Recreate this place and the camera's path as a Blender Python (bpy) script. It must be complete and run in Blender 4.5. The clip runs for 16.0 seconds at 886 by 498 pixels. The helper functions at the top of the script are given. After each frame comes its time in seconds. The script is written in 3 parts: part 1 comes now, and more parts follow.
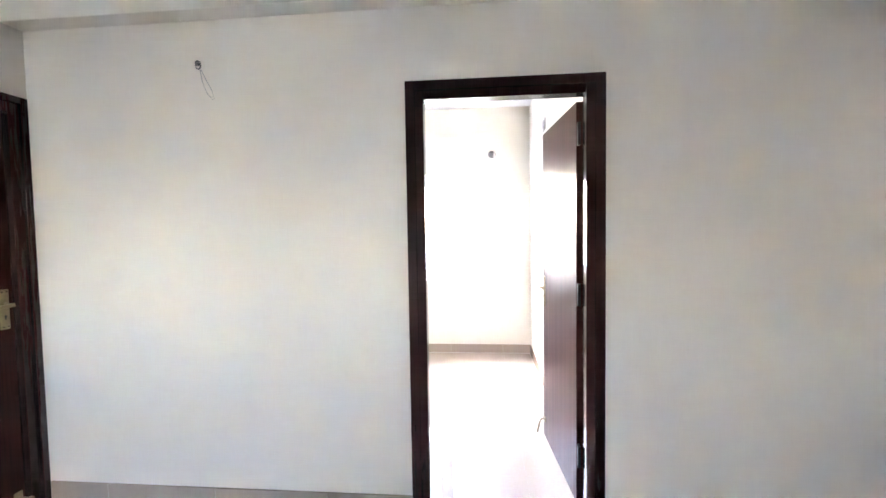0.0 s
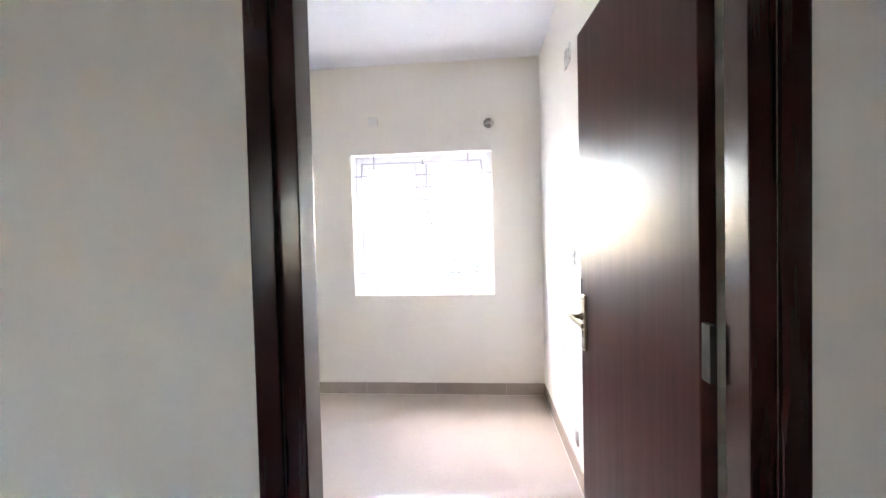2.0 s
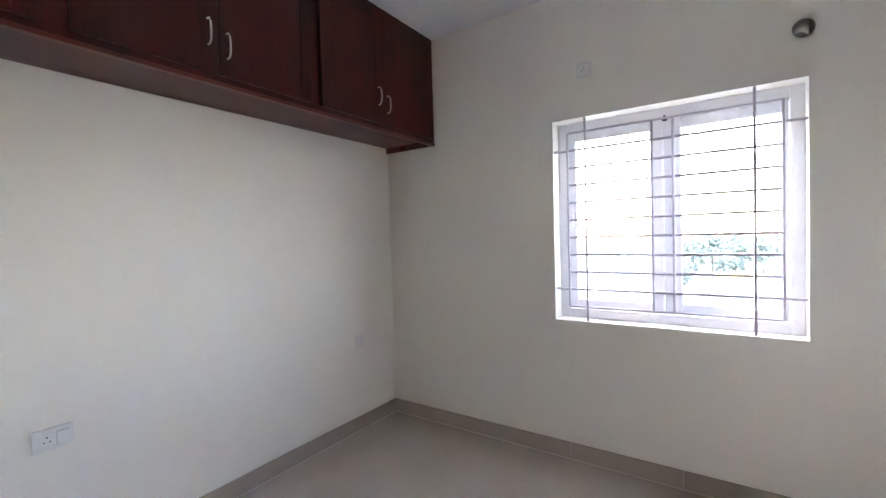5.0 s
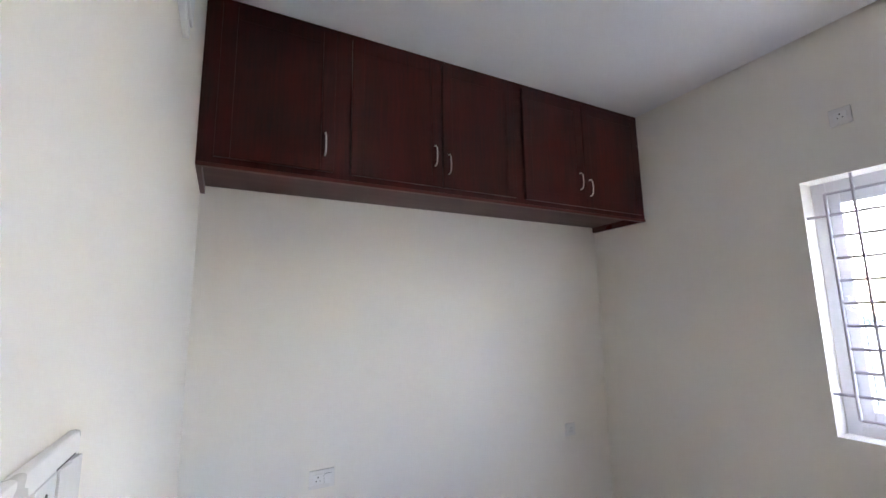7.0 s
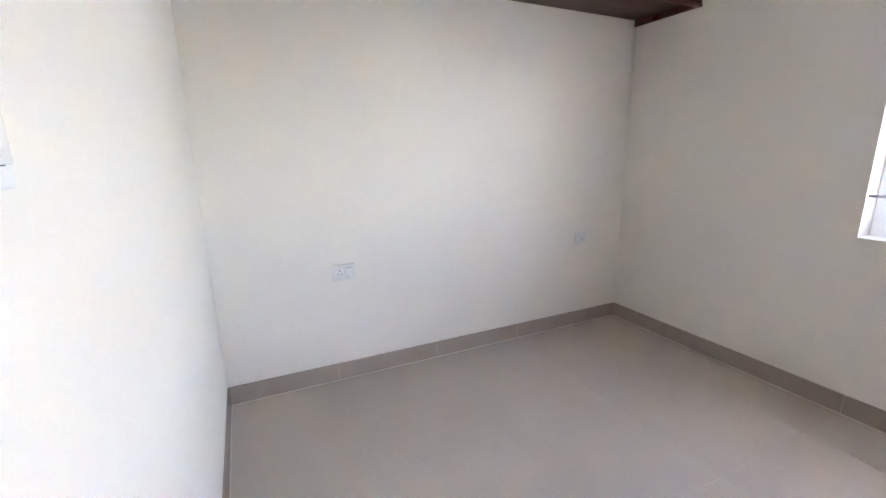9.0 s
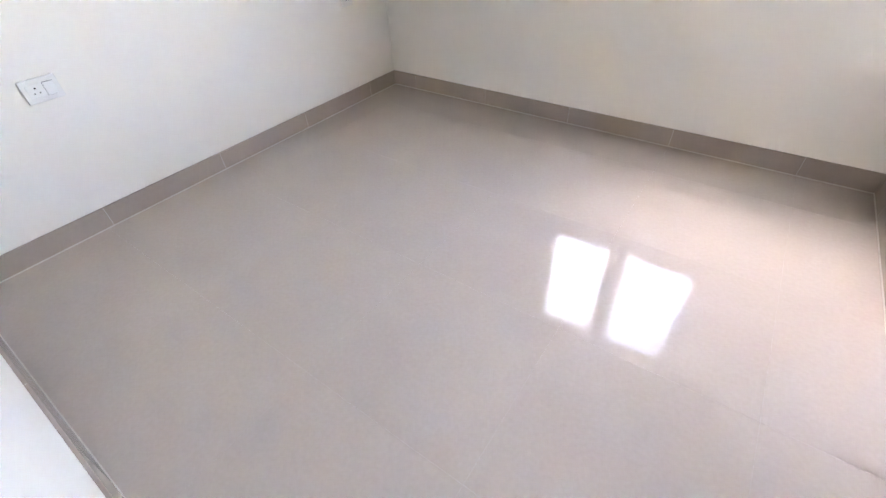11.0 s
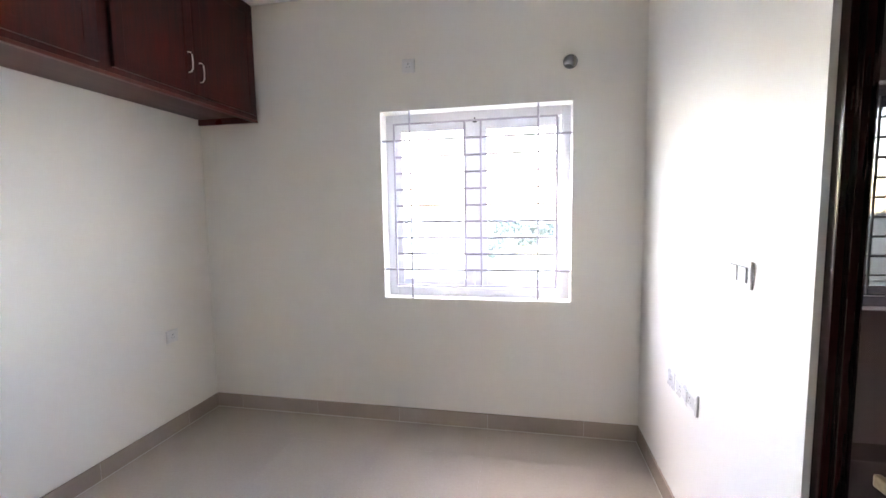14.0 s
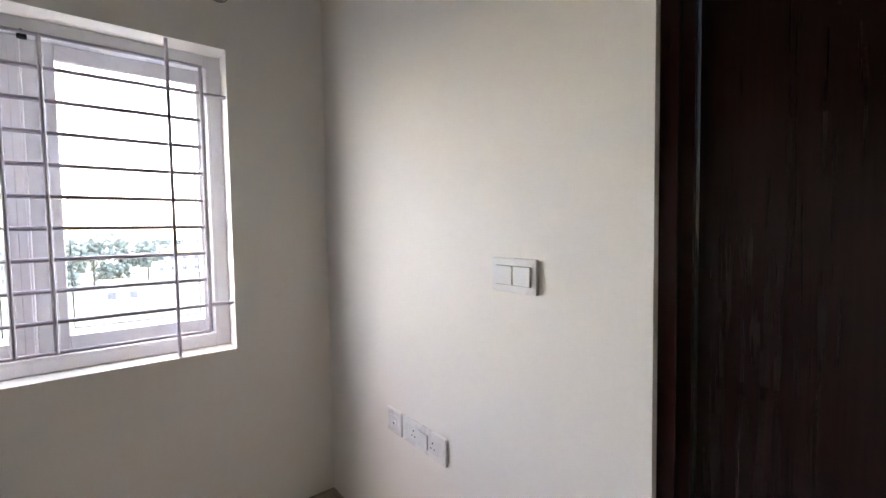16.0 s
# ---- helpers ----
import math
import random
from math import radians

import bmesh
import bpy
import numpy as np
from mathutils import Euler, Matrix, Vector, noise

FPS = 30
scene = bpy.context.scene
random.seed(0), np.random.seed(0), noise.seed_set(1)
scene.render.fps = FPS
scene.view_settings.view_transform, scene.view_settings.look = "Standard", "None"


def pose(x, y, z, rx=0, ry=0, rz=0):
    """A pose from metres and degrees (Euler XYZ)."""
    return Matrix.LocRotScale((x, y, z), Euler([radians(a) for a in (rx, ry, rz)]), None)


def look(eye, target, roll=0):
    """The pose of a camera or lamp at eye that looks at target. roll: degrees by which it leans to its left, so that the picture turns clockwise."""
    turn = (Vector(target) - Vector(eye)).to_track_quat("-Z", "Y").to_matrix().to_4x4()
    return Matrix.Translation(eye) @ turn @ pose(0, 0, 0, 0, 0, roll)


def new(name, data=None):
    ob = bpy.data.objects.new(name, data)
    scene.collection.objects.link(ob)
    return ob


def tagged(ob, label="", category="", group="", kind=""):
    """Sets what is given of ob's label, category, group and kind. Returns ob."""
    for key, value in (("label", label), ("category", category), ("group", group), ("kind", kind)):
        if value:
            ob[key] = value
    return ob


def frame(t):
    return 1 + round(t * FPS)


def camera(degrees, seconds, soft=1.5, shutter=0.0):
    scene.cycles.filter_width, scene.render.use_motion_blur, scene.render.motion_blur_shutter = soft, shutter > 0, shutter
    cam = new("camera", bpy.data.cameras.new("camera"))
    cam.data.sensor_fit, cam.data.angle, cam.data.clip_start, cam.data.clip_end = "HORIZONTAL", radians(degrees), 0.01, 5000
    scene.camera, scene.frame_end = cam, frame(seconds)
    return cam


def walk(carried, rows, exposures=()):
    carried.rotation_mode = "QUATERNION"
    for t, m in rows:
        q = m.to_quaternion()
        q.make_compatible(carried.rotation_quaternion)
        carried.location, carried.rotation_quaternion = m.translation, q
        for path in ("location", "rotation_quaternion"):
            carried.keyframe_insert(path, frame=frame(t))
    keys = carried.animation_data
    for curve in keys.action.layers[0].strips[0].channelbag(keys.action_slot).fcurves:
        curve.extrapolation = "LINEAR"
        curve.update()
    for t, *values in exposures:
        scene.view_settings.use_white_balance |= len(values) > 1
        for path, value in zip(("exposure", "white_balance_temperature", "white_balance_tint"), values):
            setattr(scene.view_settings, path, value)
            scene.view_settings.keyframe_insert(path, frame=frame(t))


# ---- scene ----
cam = camera(93.0, 16.0)
PATH = [
    (0, (0.351, -2.062, 1.427), (0.173, -0.073, 1.332), -0.9),
    (0.5, (0.402, -1.843, 1.408), (0.211, 0.146, 1.307), -0.9),
    (1, (0.427, -1.517, 1.403), (0.232, 0.471, 1.301), -1.0),
    (1.5, (0.405, -1.125, 1.403), (0.217, 0.864, 1.313), -1.4),
    (2, (0.409, -0.770, 1.32), (0.227, 1.221, 1.267), -1.4),
    (2.5, (0.384, -0.389, 1.325), (0.214, 1.604, 1.276), -1.3),
    (3, (0.327, -0.08, 1.365), (0.176, 1.913, 1.301), -1.3),
    (3.5, (0.334, 0.163, 1.37), (0.18, 2.156, 1.304), -1.4),
    (4, (0.326, 0.319, 1.372), (0.063, 2.3, 1.305), -1.4),
    (4.5, (0.266, 0.327, 1.383), (-0.333, 2.233, 1.311), -1.6),
    (5, (0.206, 0.23, 1.363), (-0.918, 1.882, 1.306), -1.6),
    (5.2, (0.208, 0.228, 1.362), (-1.115, 1.727, 1.305), -1.5),
    (7.3, (0.314, 0.216, 1.432), (-1.451, 1.083, 1.799), -0.6),
    (7.5, (0.319, 0.219, 1.436), (-1.43, 1.082, 1.876), -0.7),
    (8, (0.302, 0.215, 1.419), (-1.429, 1.075, 1.932), -0.9),
    (8.3, (0.285, 0.212, 1.383), (-1.449, 1.069, 1.891), -0.7),
    (8.5, (0.259, 0.217, 1.349), (-1.509, 1.083, 1.7), -0.7),
    (8.8, (0.213, 0.228, 1.278), (-1.583, 1.101, 1.17), -0.7),
    (9, (0.203, 0.266, 1.251), (-1.558, 1.094, 0.792), -0.8),
    (9.5, (0.182, 0.281, 1.209), (-1.326, 1.004, 0.113), -0.5),
    (10, (0.215, 0.293, 1.168), (-1.157, 1.071, -0.061), -1.2),
    (10.2, (0.234, 0.289, 1.164), (-1.07, 1.149, -0.085), -1.8),
    (12.3, (0.234, 0.245, 1.215), (-0.163, 1.683, -0.118), -2.0),
    (12.5, (0.248, 0.235, 1.242), (-0.151, 1.706, -0.052), -1.7),
    (13, (0.267, 0.187, 1.34), (-0.149, 1.967, 0.53), -0.8),
    (13.5, (0.257, 0.146, 1.389), (-0.154, 2.058, 0.971), -0.8),
    (14, (0.247, 0.118, 1.407), (-0.145, 2.071, 1.226), -0.9),
    (14.5, (0.252, 0.166, 1.387), (-0.088, 2.134, 1.277), -1.0),
    (15, (0.246, 0.411, 1.353), (0.111, 2.405, 1.269), -1.0),
    (15.5, (0.236, 0.698, 1.336), (0.63, 2.658, 1.261), -1.1),
    (16, (0.122, 0.871, 1.319), (1.36, 2.439, 1.221), -0.9),
]
EXPOSURES = [(0, 7.95, 7550, 23), (1.0, 7.58, 7550, 23), (1.5, 7.18, 7450, 22), (2.0, 6.75, 7550, 23), (2.5, 6.97, 7500, 21), (3.0, 7.10, 7400, 20),
             (4.0, 6.75, 7350, 19), (4.5, 6.10, 7400, 20), (5.0, 5.60, 7400, 20), (7.3, 5.72, 7300, 22), (8.5, 5.82, 7300, 22), (9.0, 6.09, 7500, 22),
             (10.0, 6.27, 7500, 22), (12.5, 6.80, 7550, 22), (13.0, 6.30, 7550, 22), (13.5, 5.79, 7550, 22), (14.0, 5.98, 7550, 22), (14.5, 6.08, 7550, 22),
             (15.0, 5.93, 7650, 20), (15.5, 5.39, 7350, 19), (16.0, 4.76, 8150, 22)]
walk(cam, [(t, look(eye, target, roll)) for t, eye, target, roll in PATH], EXPOSURES)

# ---- world, sun and large lights ----
world = bpy.data.worlds.new("world")
scene.world = world
world.use_nodes = True
wn = world.node_tree.nodes
sky = wn.new("ShaderNodeTexSky")
sky.sky_type = "NISHITA"
sky.sun_disc = False
sky.sun_elevation = radians(53)
sky.sun_rotation = radians(-37)
sky.air_density, sky.dust_density, sky.ozone_density = 1.0, 0.6, 1.0
world.node_tree.links.new(sky.outputs[0], wn["Background"].inputs[0])
wn["Background"].inputs[1].default_value = 0.15
sun = new("sun", bpy.data.lights.new("sun", "SUN"))
sun.data.energy, sun.data.angle, sun.data.color = 0.03, radians(24), (1.0, 0.97, 0.93)
sun.matrix_world = look((-3.6, 4.8, 8.0), (0, 0, 0))

# ---- materials ----


def mat(name, base, rough=0.5, metal=0.0, tint=None, grain=(1, 1, 1), scale=6.0, fine=60.0, amount=0.5, bump=0.05,
        rough_var=0.05, coat=0.0, spec=0.5, random_amount=0.0):
    """A painted, stained or polished surface: two scales of variation, fine relief and uneven gloss."""
    m = bpy.data.materials.new(name)
    m.use_nodes = True
    nt = m.node_tree
    b = nt.nodes["Principled BSDF"]
    b.inputs["Metallic"].default_value = metal
    b.inputs["Coat Weight"].default_value = coat
    b.inputs["Coat Roughness"].default_value = 0.06
    b.inputs["Specular IOR Level"].default_value = spec
    geo = nt.nodes.new("ShaderNodeNewGeometry")
    mp = nt.nodes.new("ShaderNodeMapping")
    mp.inputs["Scale"].default_value = grain
    nt.links.new(geo.outputs["Position"], mp.inputs["Vector"])
    big = nt.nodes.new("ShaderNodeTexNoise")
    big.inputs["Scale"].default_value, big.inputs["Detail"].default_value = scale, 4
    small = nt.nodes.new("ShaderNodeTexNoise")
    small.inputs["Scale"].default_value, small.inputs["Detail"].default_value = fine, 6
    for n in (big, small):
        nt.links.new(mp.outputs[0], n.inputs["Vector"])
    add = nt.nodes.new("ShaderNodeMath")
    add.operation = "ADD"
    nt.links.new(big.outputs[0], add.inputs[0])
    nt.links.new(small.outputs[0], add.inputs[1])
    ramp = nt.nodes.new("ShaderNodeMapRange")
    ramp.inputs["From Min"].default_value, ramp.inputs["From Max"].default_value = 0.7, 1.3
    ramp.inputs["To Min"].default_value, ramp.inputs["To Max"].default_value = 0.0, amount
    nt.links.new(add.outputs[0], ramp.inputs["Value"])
    mix = nt.nodes.new("ShaderNodeMix")
    mix.data_type = "RGBA"
    mix.inputs["A"].default_value = (*base, 1)
    mix.inputs["B"].default_value = (*(tint or [c * 0.7 for c in base]), 1)
    nt.links.new(ramp.outputs[0], mix.inputs["Factor"])
    out = mix.outputs["Result"]
    if random_amount:
        info = nt.nodes.new("ShaderNodeObjectInfo")
        vary = nt.nodes.new("ShaderNodeMapRange")
        vary.inputs["To Min"].default_value, vary.inputs["To Max"].default_value = 1 - random_amount, 1 + random_amount
        nt.links.new(info.outputs["Random"], vary.inputs["Value"])
        hsv = nt.nodes.new("ShaderNodeHueSaturation")
        nt.links.new(vary.outputs[0], hsv.inputs["Value"])
        nt.links.new(out, hsv.inputs["Color"])
        out = hsv.outputs[0]
    nt.links.new(out, b.inputs["Base Color"])
    rr = nt.nodes.new("ShaderNodeMapRange")
    rr.inputs["From Min"].default_value, rr.inputs["From Max"].default_value = 0.3, 0.7
    rr.inputs["To Min"].default_value, rr.inputs["To Max"].default_value = max(0.01, rough - rough_var), rough + rough_var
    nt.links.new(big.outputs[0], rr.inputs["Value"])
    nt.links.new(rr.outputs[0], b.inputs["Roughness"])
    if bump:
        bp = nt.nodes.new("ShaderNodeBump")
        bp.inputs["Strength"].default_value, bp.inputs["Distance"].default_value = bump, 0.002
        nt.links.new(small.outputs[0], bp.inputs["Height"])
        nt.links.new(bp.outputs[0], b.inputs["Normal"])
    return m


WALL = mat("cream_wall_paint", (0.85, 0.815, 0.75), 0.55, scale=1.2, fine=90, amount=0.10, bump=0.12, tint=(0.79, 0.76, 0.705))
CEIL = mat("white_ceiling_paint", (0.84, 0.85, 0.87), 0.8, scale=1.0, fine=80, amount=0.10, bump=0.10)
TILE = mat("polished_beige_tile", (0.50, 0.435, 0.375), 0.012, scale=3.0, fine=70, amount=0.6, bump=0.0, rough_var=0.003, spec=0.20,
           tint=(0.44, 0.375, 0.32), random_amount=0.004)
SKIRT = mat("beige_skirting_tile", (0.42, 0.35, 0.295), 0.035, scale=4, fine=60, amount=0.35, bump=0.0, rough_var=0.015, spec=0.3,
            tint=(0.37, 0.305, 0.255), random_amount=0.03)
GROUT = mat("pale_grout", (0.62, 0.57, 0.50), 0.85, scale=20, fine=120, amount=0.4)
LEAF = mat("dark_walnut_laminate", (0.046, 0.014, 0.012), 0.34, grain=(1, 1, 0.03), scale=38, fine=150, amount=1.0, bump=0.0, spec=0.05,
           tint=(0.026, 0.009, 0.008), rough_var=0.02)
FRAME = mat("dark_polished_door_frame", (0.026, 0.007, 0.007), 0.17, spec=0.35, grain=(1, 1, 0.08), scale=12, fine=90, amount=0.7, bump=0.03,
            tint=(0.014, 0.005, 0.005), rough_var=0.03)
BATH = mat("dark_glossy_door_laminate", (0.016, 0.0075, 0.007), 0.014, spec=0.25, grain=(1, 1, 0.04), scale=30, fine=150, amount=0.9, bump=0.0,
           tint=(0.007, 0.004, 0.004), rough_var=0.004)
LOFT = mat("red_brown_varnish", (0.072, 0.0085, 0.006), 0.36, spec=0.3, grain=(1, 1, 0.07), scale=9, fine=80, amount=0.9, bump=0.06,
           tint=(0.026, 0.0045, 0.004), rough_var=0.06)
LIP = mat("red_varnished_moulding", (0.13, 0.022, 0.016), 0.30, grain=(1, 0.07, 1), scale=9, fine=80, amount=0.7, bump=0.05,
          tint=(0.08, 0.015, 0.011))
BOARD = mat("brown_board", (0.085, 0.024, 0.020), 0.45, grain=(1, 0.1, 1), scale=8, fine=60, amount=0.7)
BRASS = mat("antique_brass", (0.30, 0.25, 0.17), 0.34, metal=1.0, scale=30, fine=200, amount=0.7, tint=(0.16, 0.12, 0.08))
CHROME = mat("satin_chrome", (0.86, 0.85, 0.83), 0.36, metal=1.0, scale=30, fine=200, amount=0.3)
STEEL = mat("dull_hinge_steel", (0.022, 0.018, 0.017), 0.6, metal=0.5, scale=30, fine=160, amount=0.6)
PLASTIC = mat("white_switch_plastic", (0.80, 0.79, 0.77), 0.28, scale=12, fine=90, amount=0.12, bump=0.0)
ROCKER = mat("white_rocker_plastic", (0.84, 0.84, 0.83), 0.22, scale=12, fine=90, amount=0.1, bump=0.0)
# black rubber, and the shade inside holes painted as solid dark pieces
DARK = mat("black_rubber_and_hole_shade", (0.02, 0.02, 0.02), 0.6, scale=30, fine=90, amount=0.3)
UPVC = mat("white_upvc", (0.84, 0.84, 0.86), 0.3, scale=5, fine=60, amount=0.12, bump=0.0)
GASKET = mat("grey_gasket_and_gap_shade", (0.10, 0.10, 0.11), 0.6, scale=30, fine=90, amount=0.3)
ROD = mat("grey_painted_grille_steel", (0.55, 0.52, 0.58), 0.45, scale=20, fine=120, amount=0.4)
PIPE = mat("grey_pipe", (0.24, 0.23, 0.23), 0.4, scale=20, fine=90, amount=0.4)
BOX = mat("white_powder_coated_steel", (0.78, 0.78, 0.79), 0.4, scale=8, fine=120, amount=0.12)
WIRE = mat("white_wire", (0.62, 0.62, 0.62), 0.4, scale=20, fine=90, amount=0.3)
GROUND = mat("dry_ground_and_grass", (0.14, 0.15, 0.08), 0.9, scale=0.02, fine=0.3, amount=1.0, tint=(0.22, 0.19, 0.13), bump=0.0)
# leaf green greyed and lightened: the distance haze is put into the colour
LEAVES = mat("haze_greyed_foliage", (0.10, 0.12, 0.10), 0.7, scale=0.1, fine=1.2, amount=0.9, tint=(0.11, 0.125, 0.105), bump=0.0)
PLASTER = mat("pale_house_plaster", (0.60, 0.57, 0.52), 0.8, scale=0.3, fine=4, amount=0.4, bump=0.0)
YELLOW = mat("yellow_parapet_paint", (0.65, 0.42, 0.07), 0.7, scale=0.4, fine=5, amount=0.4, bump=0.0)
GLASS = bpy.data.materials.new("clear_glass")
GLASS.use_nodes = True
gb = GLASS.node_tree.nodes["Principled BSDF"]
gb.inputs["Base Color"].default_value = (0.97, 0.99, 0.985, 1)
gb.inputs["Roughness"].default_value = 0.01
gb.inputs["Transmission Weight"].default_value = 1.0
gb.inputs["IOR"].default_value = 1.45

# ---- building helpers ----
ORIGIN = {}


def thing(name, at, label, category, group="", kind=""):
    """An Empty at a thing's base."""
    ob = new(name)
    ob.empty_display_size = 0.1
    ob.location = at
    ORIGIN[ob] = Vector(at)
    return tagged(ob, label, category, group, kind)


def part(name, bm, material, parent=None, label="", smooth=False):
    """Links a bmesh, drawn in world places, as one mesh object under a thing or a part."""
    low = [min(v.co[i] for v in bm.verts) for i in range(3)]
    high = [max(v.co[i] for v in bm.verts) for i in range(3)]
    mid = Vector([(a + b) / 2 for a, b in zip(low, high)])
    bmesh.ops.translate(bm, verts=bm.verts, vec=-mid)
    me = bpy.data.meshes.new(name)
    bm.to_mesh(me)
    bm.free()
    me.materials.append(material)
    for p in me.polygons:
        p.use_smooth = smooth
    ob = new(name, me)
    ORIGIN[ob] = mid
    if parent:
        ob.parent = parent
        ob.location = mid - ORIGIN[parent]
    else:
        ob.location = mid
    return tagged(ob, label)


def box(x0, x1, y0, y1, z0, z1, bevel=0.0, bm=None, seg=2):
    bm = bm or bmesh.new()
    made = bmesh.ops.create_cube(bm, size=1.0)
    for v in made["verts"]:
        v.co = Vector(((x0 + x1) / 2 + v.co.x * (x1 - x0), (y0 + y1) / 2 + v.co.y * (y1 - y0), (z0 + z1) / 2 + v.co.z * (z1 - z0)))
    if bevel:
        edges = {e for v in made["verts"] for e in v.link_edges}
        bmesh.ops.bevel(bm, geom=list(edges), offset=bevel, segments=seg, affect="EDGES", profile=0.6)
    return bm


def tube(points, r, bm=None, n=8):
    """A round bar swept through points."""
    bm = bm or bmesh.new()
    pts = [Vector(p) for p in points]
    rings = []
    for i, p in enumerate(pts):
        d = (pts[min(i + 1, len(pts) - 1)] - pts[max(i - 1, 0)]).normalized()
        a = d.orthogonal().normalized() if abs(d.z) < 0.95 else Vector((1, 0, 0)).cross(d).normalized()
        if abs(d.z) < 0.95:
            a = d.cross(Vector((0, 0, 1))).normalized()
        b = d.cross(a)
        rings.append([bm.verts.new(p + r * (math.cos(k * math.tau / n) * a + math.sin(k * math.tau / n) * b)) for k in range(n)])
    for u, v in zip(rings, rings[1:]):
        for k in range(n):
            bm.faces.new((u[k], u[(k + 1) % n], v[(k + 1) % n], v[k]))
    bm.faces.new(rings[0][::-1])
    bm.faces.new(rings[-1])
    bmesh.ops.recalc_face_normals(bm, faces=bm.faces)
    return bm


def slab(name, axis, at, thick, us, vs, holes, material, label, category, ring=None):
    """A wall across x or y, from at to at + thick, between us and vs (z), with rectangular openings and at most one round one."""
    uc = sorted({*us, *[h for a, b, *_ in holes for h in (a, b)]} | ({ring[0] - 0.07, ring[0] + 0.07} if ring else set()))
    vc = sorted({*vs, *[h for *_, a, b in holes for h in (a, b)]} | ({ring[1] - 0.07, ring[1] + 0.07} if ring else set()))
    bm = bmesh.new()
    cache = {}

    def vert(u, v, w):
        key = (round(u, 5), round(v, 5), round(w, 5))
        if key not in cache:
            cache[key] = bm.verts.new((u, w, v) if axis == "y" else (w, u, v))
        return cache[key]

    def solid(i, j):
        if not (0 <= i < len(uc) - 1 and 0 <= j < len(vc) - 1):
            return False
        u, v = (uc[i] + uc[i + 1]) / 2, (vc[j] + vc[j + 1]) / 2
        return not any(a < u < b and c < v < d for a, b, c, d in holes)

    w0, w1 = at, at + thick
    for i in range(len(uc) - 1):
        for j in range(len(vc) - 1):
            if not solid(i, j):
                continue
            a, b, c, d = uc[i], uc[i + 1], vc[j], vc[j + 1]
            if ring and a < ring[0] < b and c < ring[1] < d:
                square = [(a, c), (ring[0], c), (b, c), (b, ring[1]), (b, d), (ring[0], d), (a, d), (a, ring[1])]
                fine = []
                for k in range(8):
                    (p, q), (r, s) = square[k], square[(k + 1) % 8]
                    fine += [(p + (r - p) * f / 3, q + (s - q) * f / 3) for f in range(3)]
                circle = [(ring[0] + ring[2] * math.cos(math.radians(225 + 15 * k)), ring[1] + ring[2] * math.sin(math.radians(225 + 15 * k))) for k in range(24)]
                for k in range(24):
                    m = (k + 1) % 24
                    for w in (w0, w1):
                        bm.faces.new([vert(*fine[k], w), vert(*fine[m], w), vert(*circle[m], w), vert(*circle[k], w)])
                    bm.faces.new([vert(*circle[k], w0), vert(*circle[m], w0), vert(*circle[m], w1), vert(*circle[k], w1)])
            else:
                for w in (w0, w1):
                    bm.faces.new([vert(a, c, w), vert(b, c, w), vert(b, d, w), vert(a, d, w)])
            for (p, q), (r, s), (di, dj) in (((a, c), (a, d), (-1, 0)), ((b, c), (b, d), (1, 0)), ((a, c), (b, c), (0, -1)), ((a, d), (b, d), (0, 1))):
                if not solid(i + di, j + dj):
                    bm.faces.new([vert(p, q, w0), vert(r, s, w0), vert(r, s, w1), vert(p, q, w1)])
    bmesh.ops.recalc_face_normals(bm, faces=bm.faces)
    return tagged(part(name, bm, material), label, category, kind="structure")


# ---- the structure ----
X0, X1, Y0, Y1, H = -1.985, 0.905, 0.085, 2.725, 2.77
WX0, WX1, WZ0, WZ1 = -0.670, 0.507, 0.843, 2.035
FACE = -0.045                    # hall face of the doorway wall
HX1, HY0 = 2.40, -4.20
DY0, DY1 = 0.335, 1.237          # bathroom door opening in the right-hand bedroom wall
slab("wall_south", "y", FACE, Y0 - FACE, (X0, HX1), (0, H), [(0.040, 0.890, -1, 2.092)], WALL, "cream painted wall between hall and bedroom", "wall")
slab("wall_north", "y", Y1, 0.20, (X0 - 0.2, X1 + 0.15), (0, H), [(WX0, WX1, WZ0, WZ1)], WALL, "cream painted bedroom wall around a barred window", "wall",
     ring=(0.489, 2.252, 0.041))
slab("wall_west", "x", X0 - 0.2, 0.20, (HY0 - 0.2, Y1), (0, H), [(-0.976, -0.051, -1, 2.131)], WALL, "cream painted long side wall", "wall")
slab("wall_east", "x", X1, 0.15, (Y0, Y1), (0, H), [(DY0, DY1, -1, 2.115)], WALL, "cream painted bedroom wall beside the bathroom door", "wall")
slab("wall_hall_east", "x", HX1, 0.15, (HY0 - 0.2, Y0), (0, H), [], WALL, "plain cream hall wall", "wall")
slab("wall_hall_south", "y", HY0 - 0.2, 0.20, (X0, HX1), (0, H), [(-1.80, -1.30, 1.05, 1.90)], WALL, "plain cream hall wall with a window opening", "wall")
tagged(part("ceiling_bedroom", box(X0 - 0.2, X1 + 0.15, Y0, Y1 + 0.2, H, H + 0.12), CEIL), "flat white painted bedroom ceiling", "ceiling", kind="structure")
tagged(part("ceiling_hall", box(X0 - 0.2, HX1 + 0.15, HY0 - 0.2, Y0 - 0.001, H, H + 0.12), CEIL), "flat white painted hall ceiling", "ceiling", kind="structure")
BEAM = 0.155
tagged(part("beam", box(X0 + 0.001, HX1 - 0.001, -BEAM, FACE - 0.001, 2.473, H - 0.001, 0.006), WALL), "cream plastered beam above the hall wall", "beam", kind="structure")

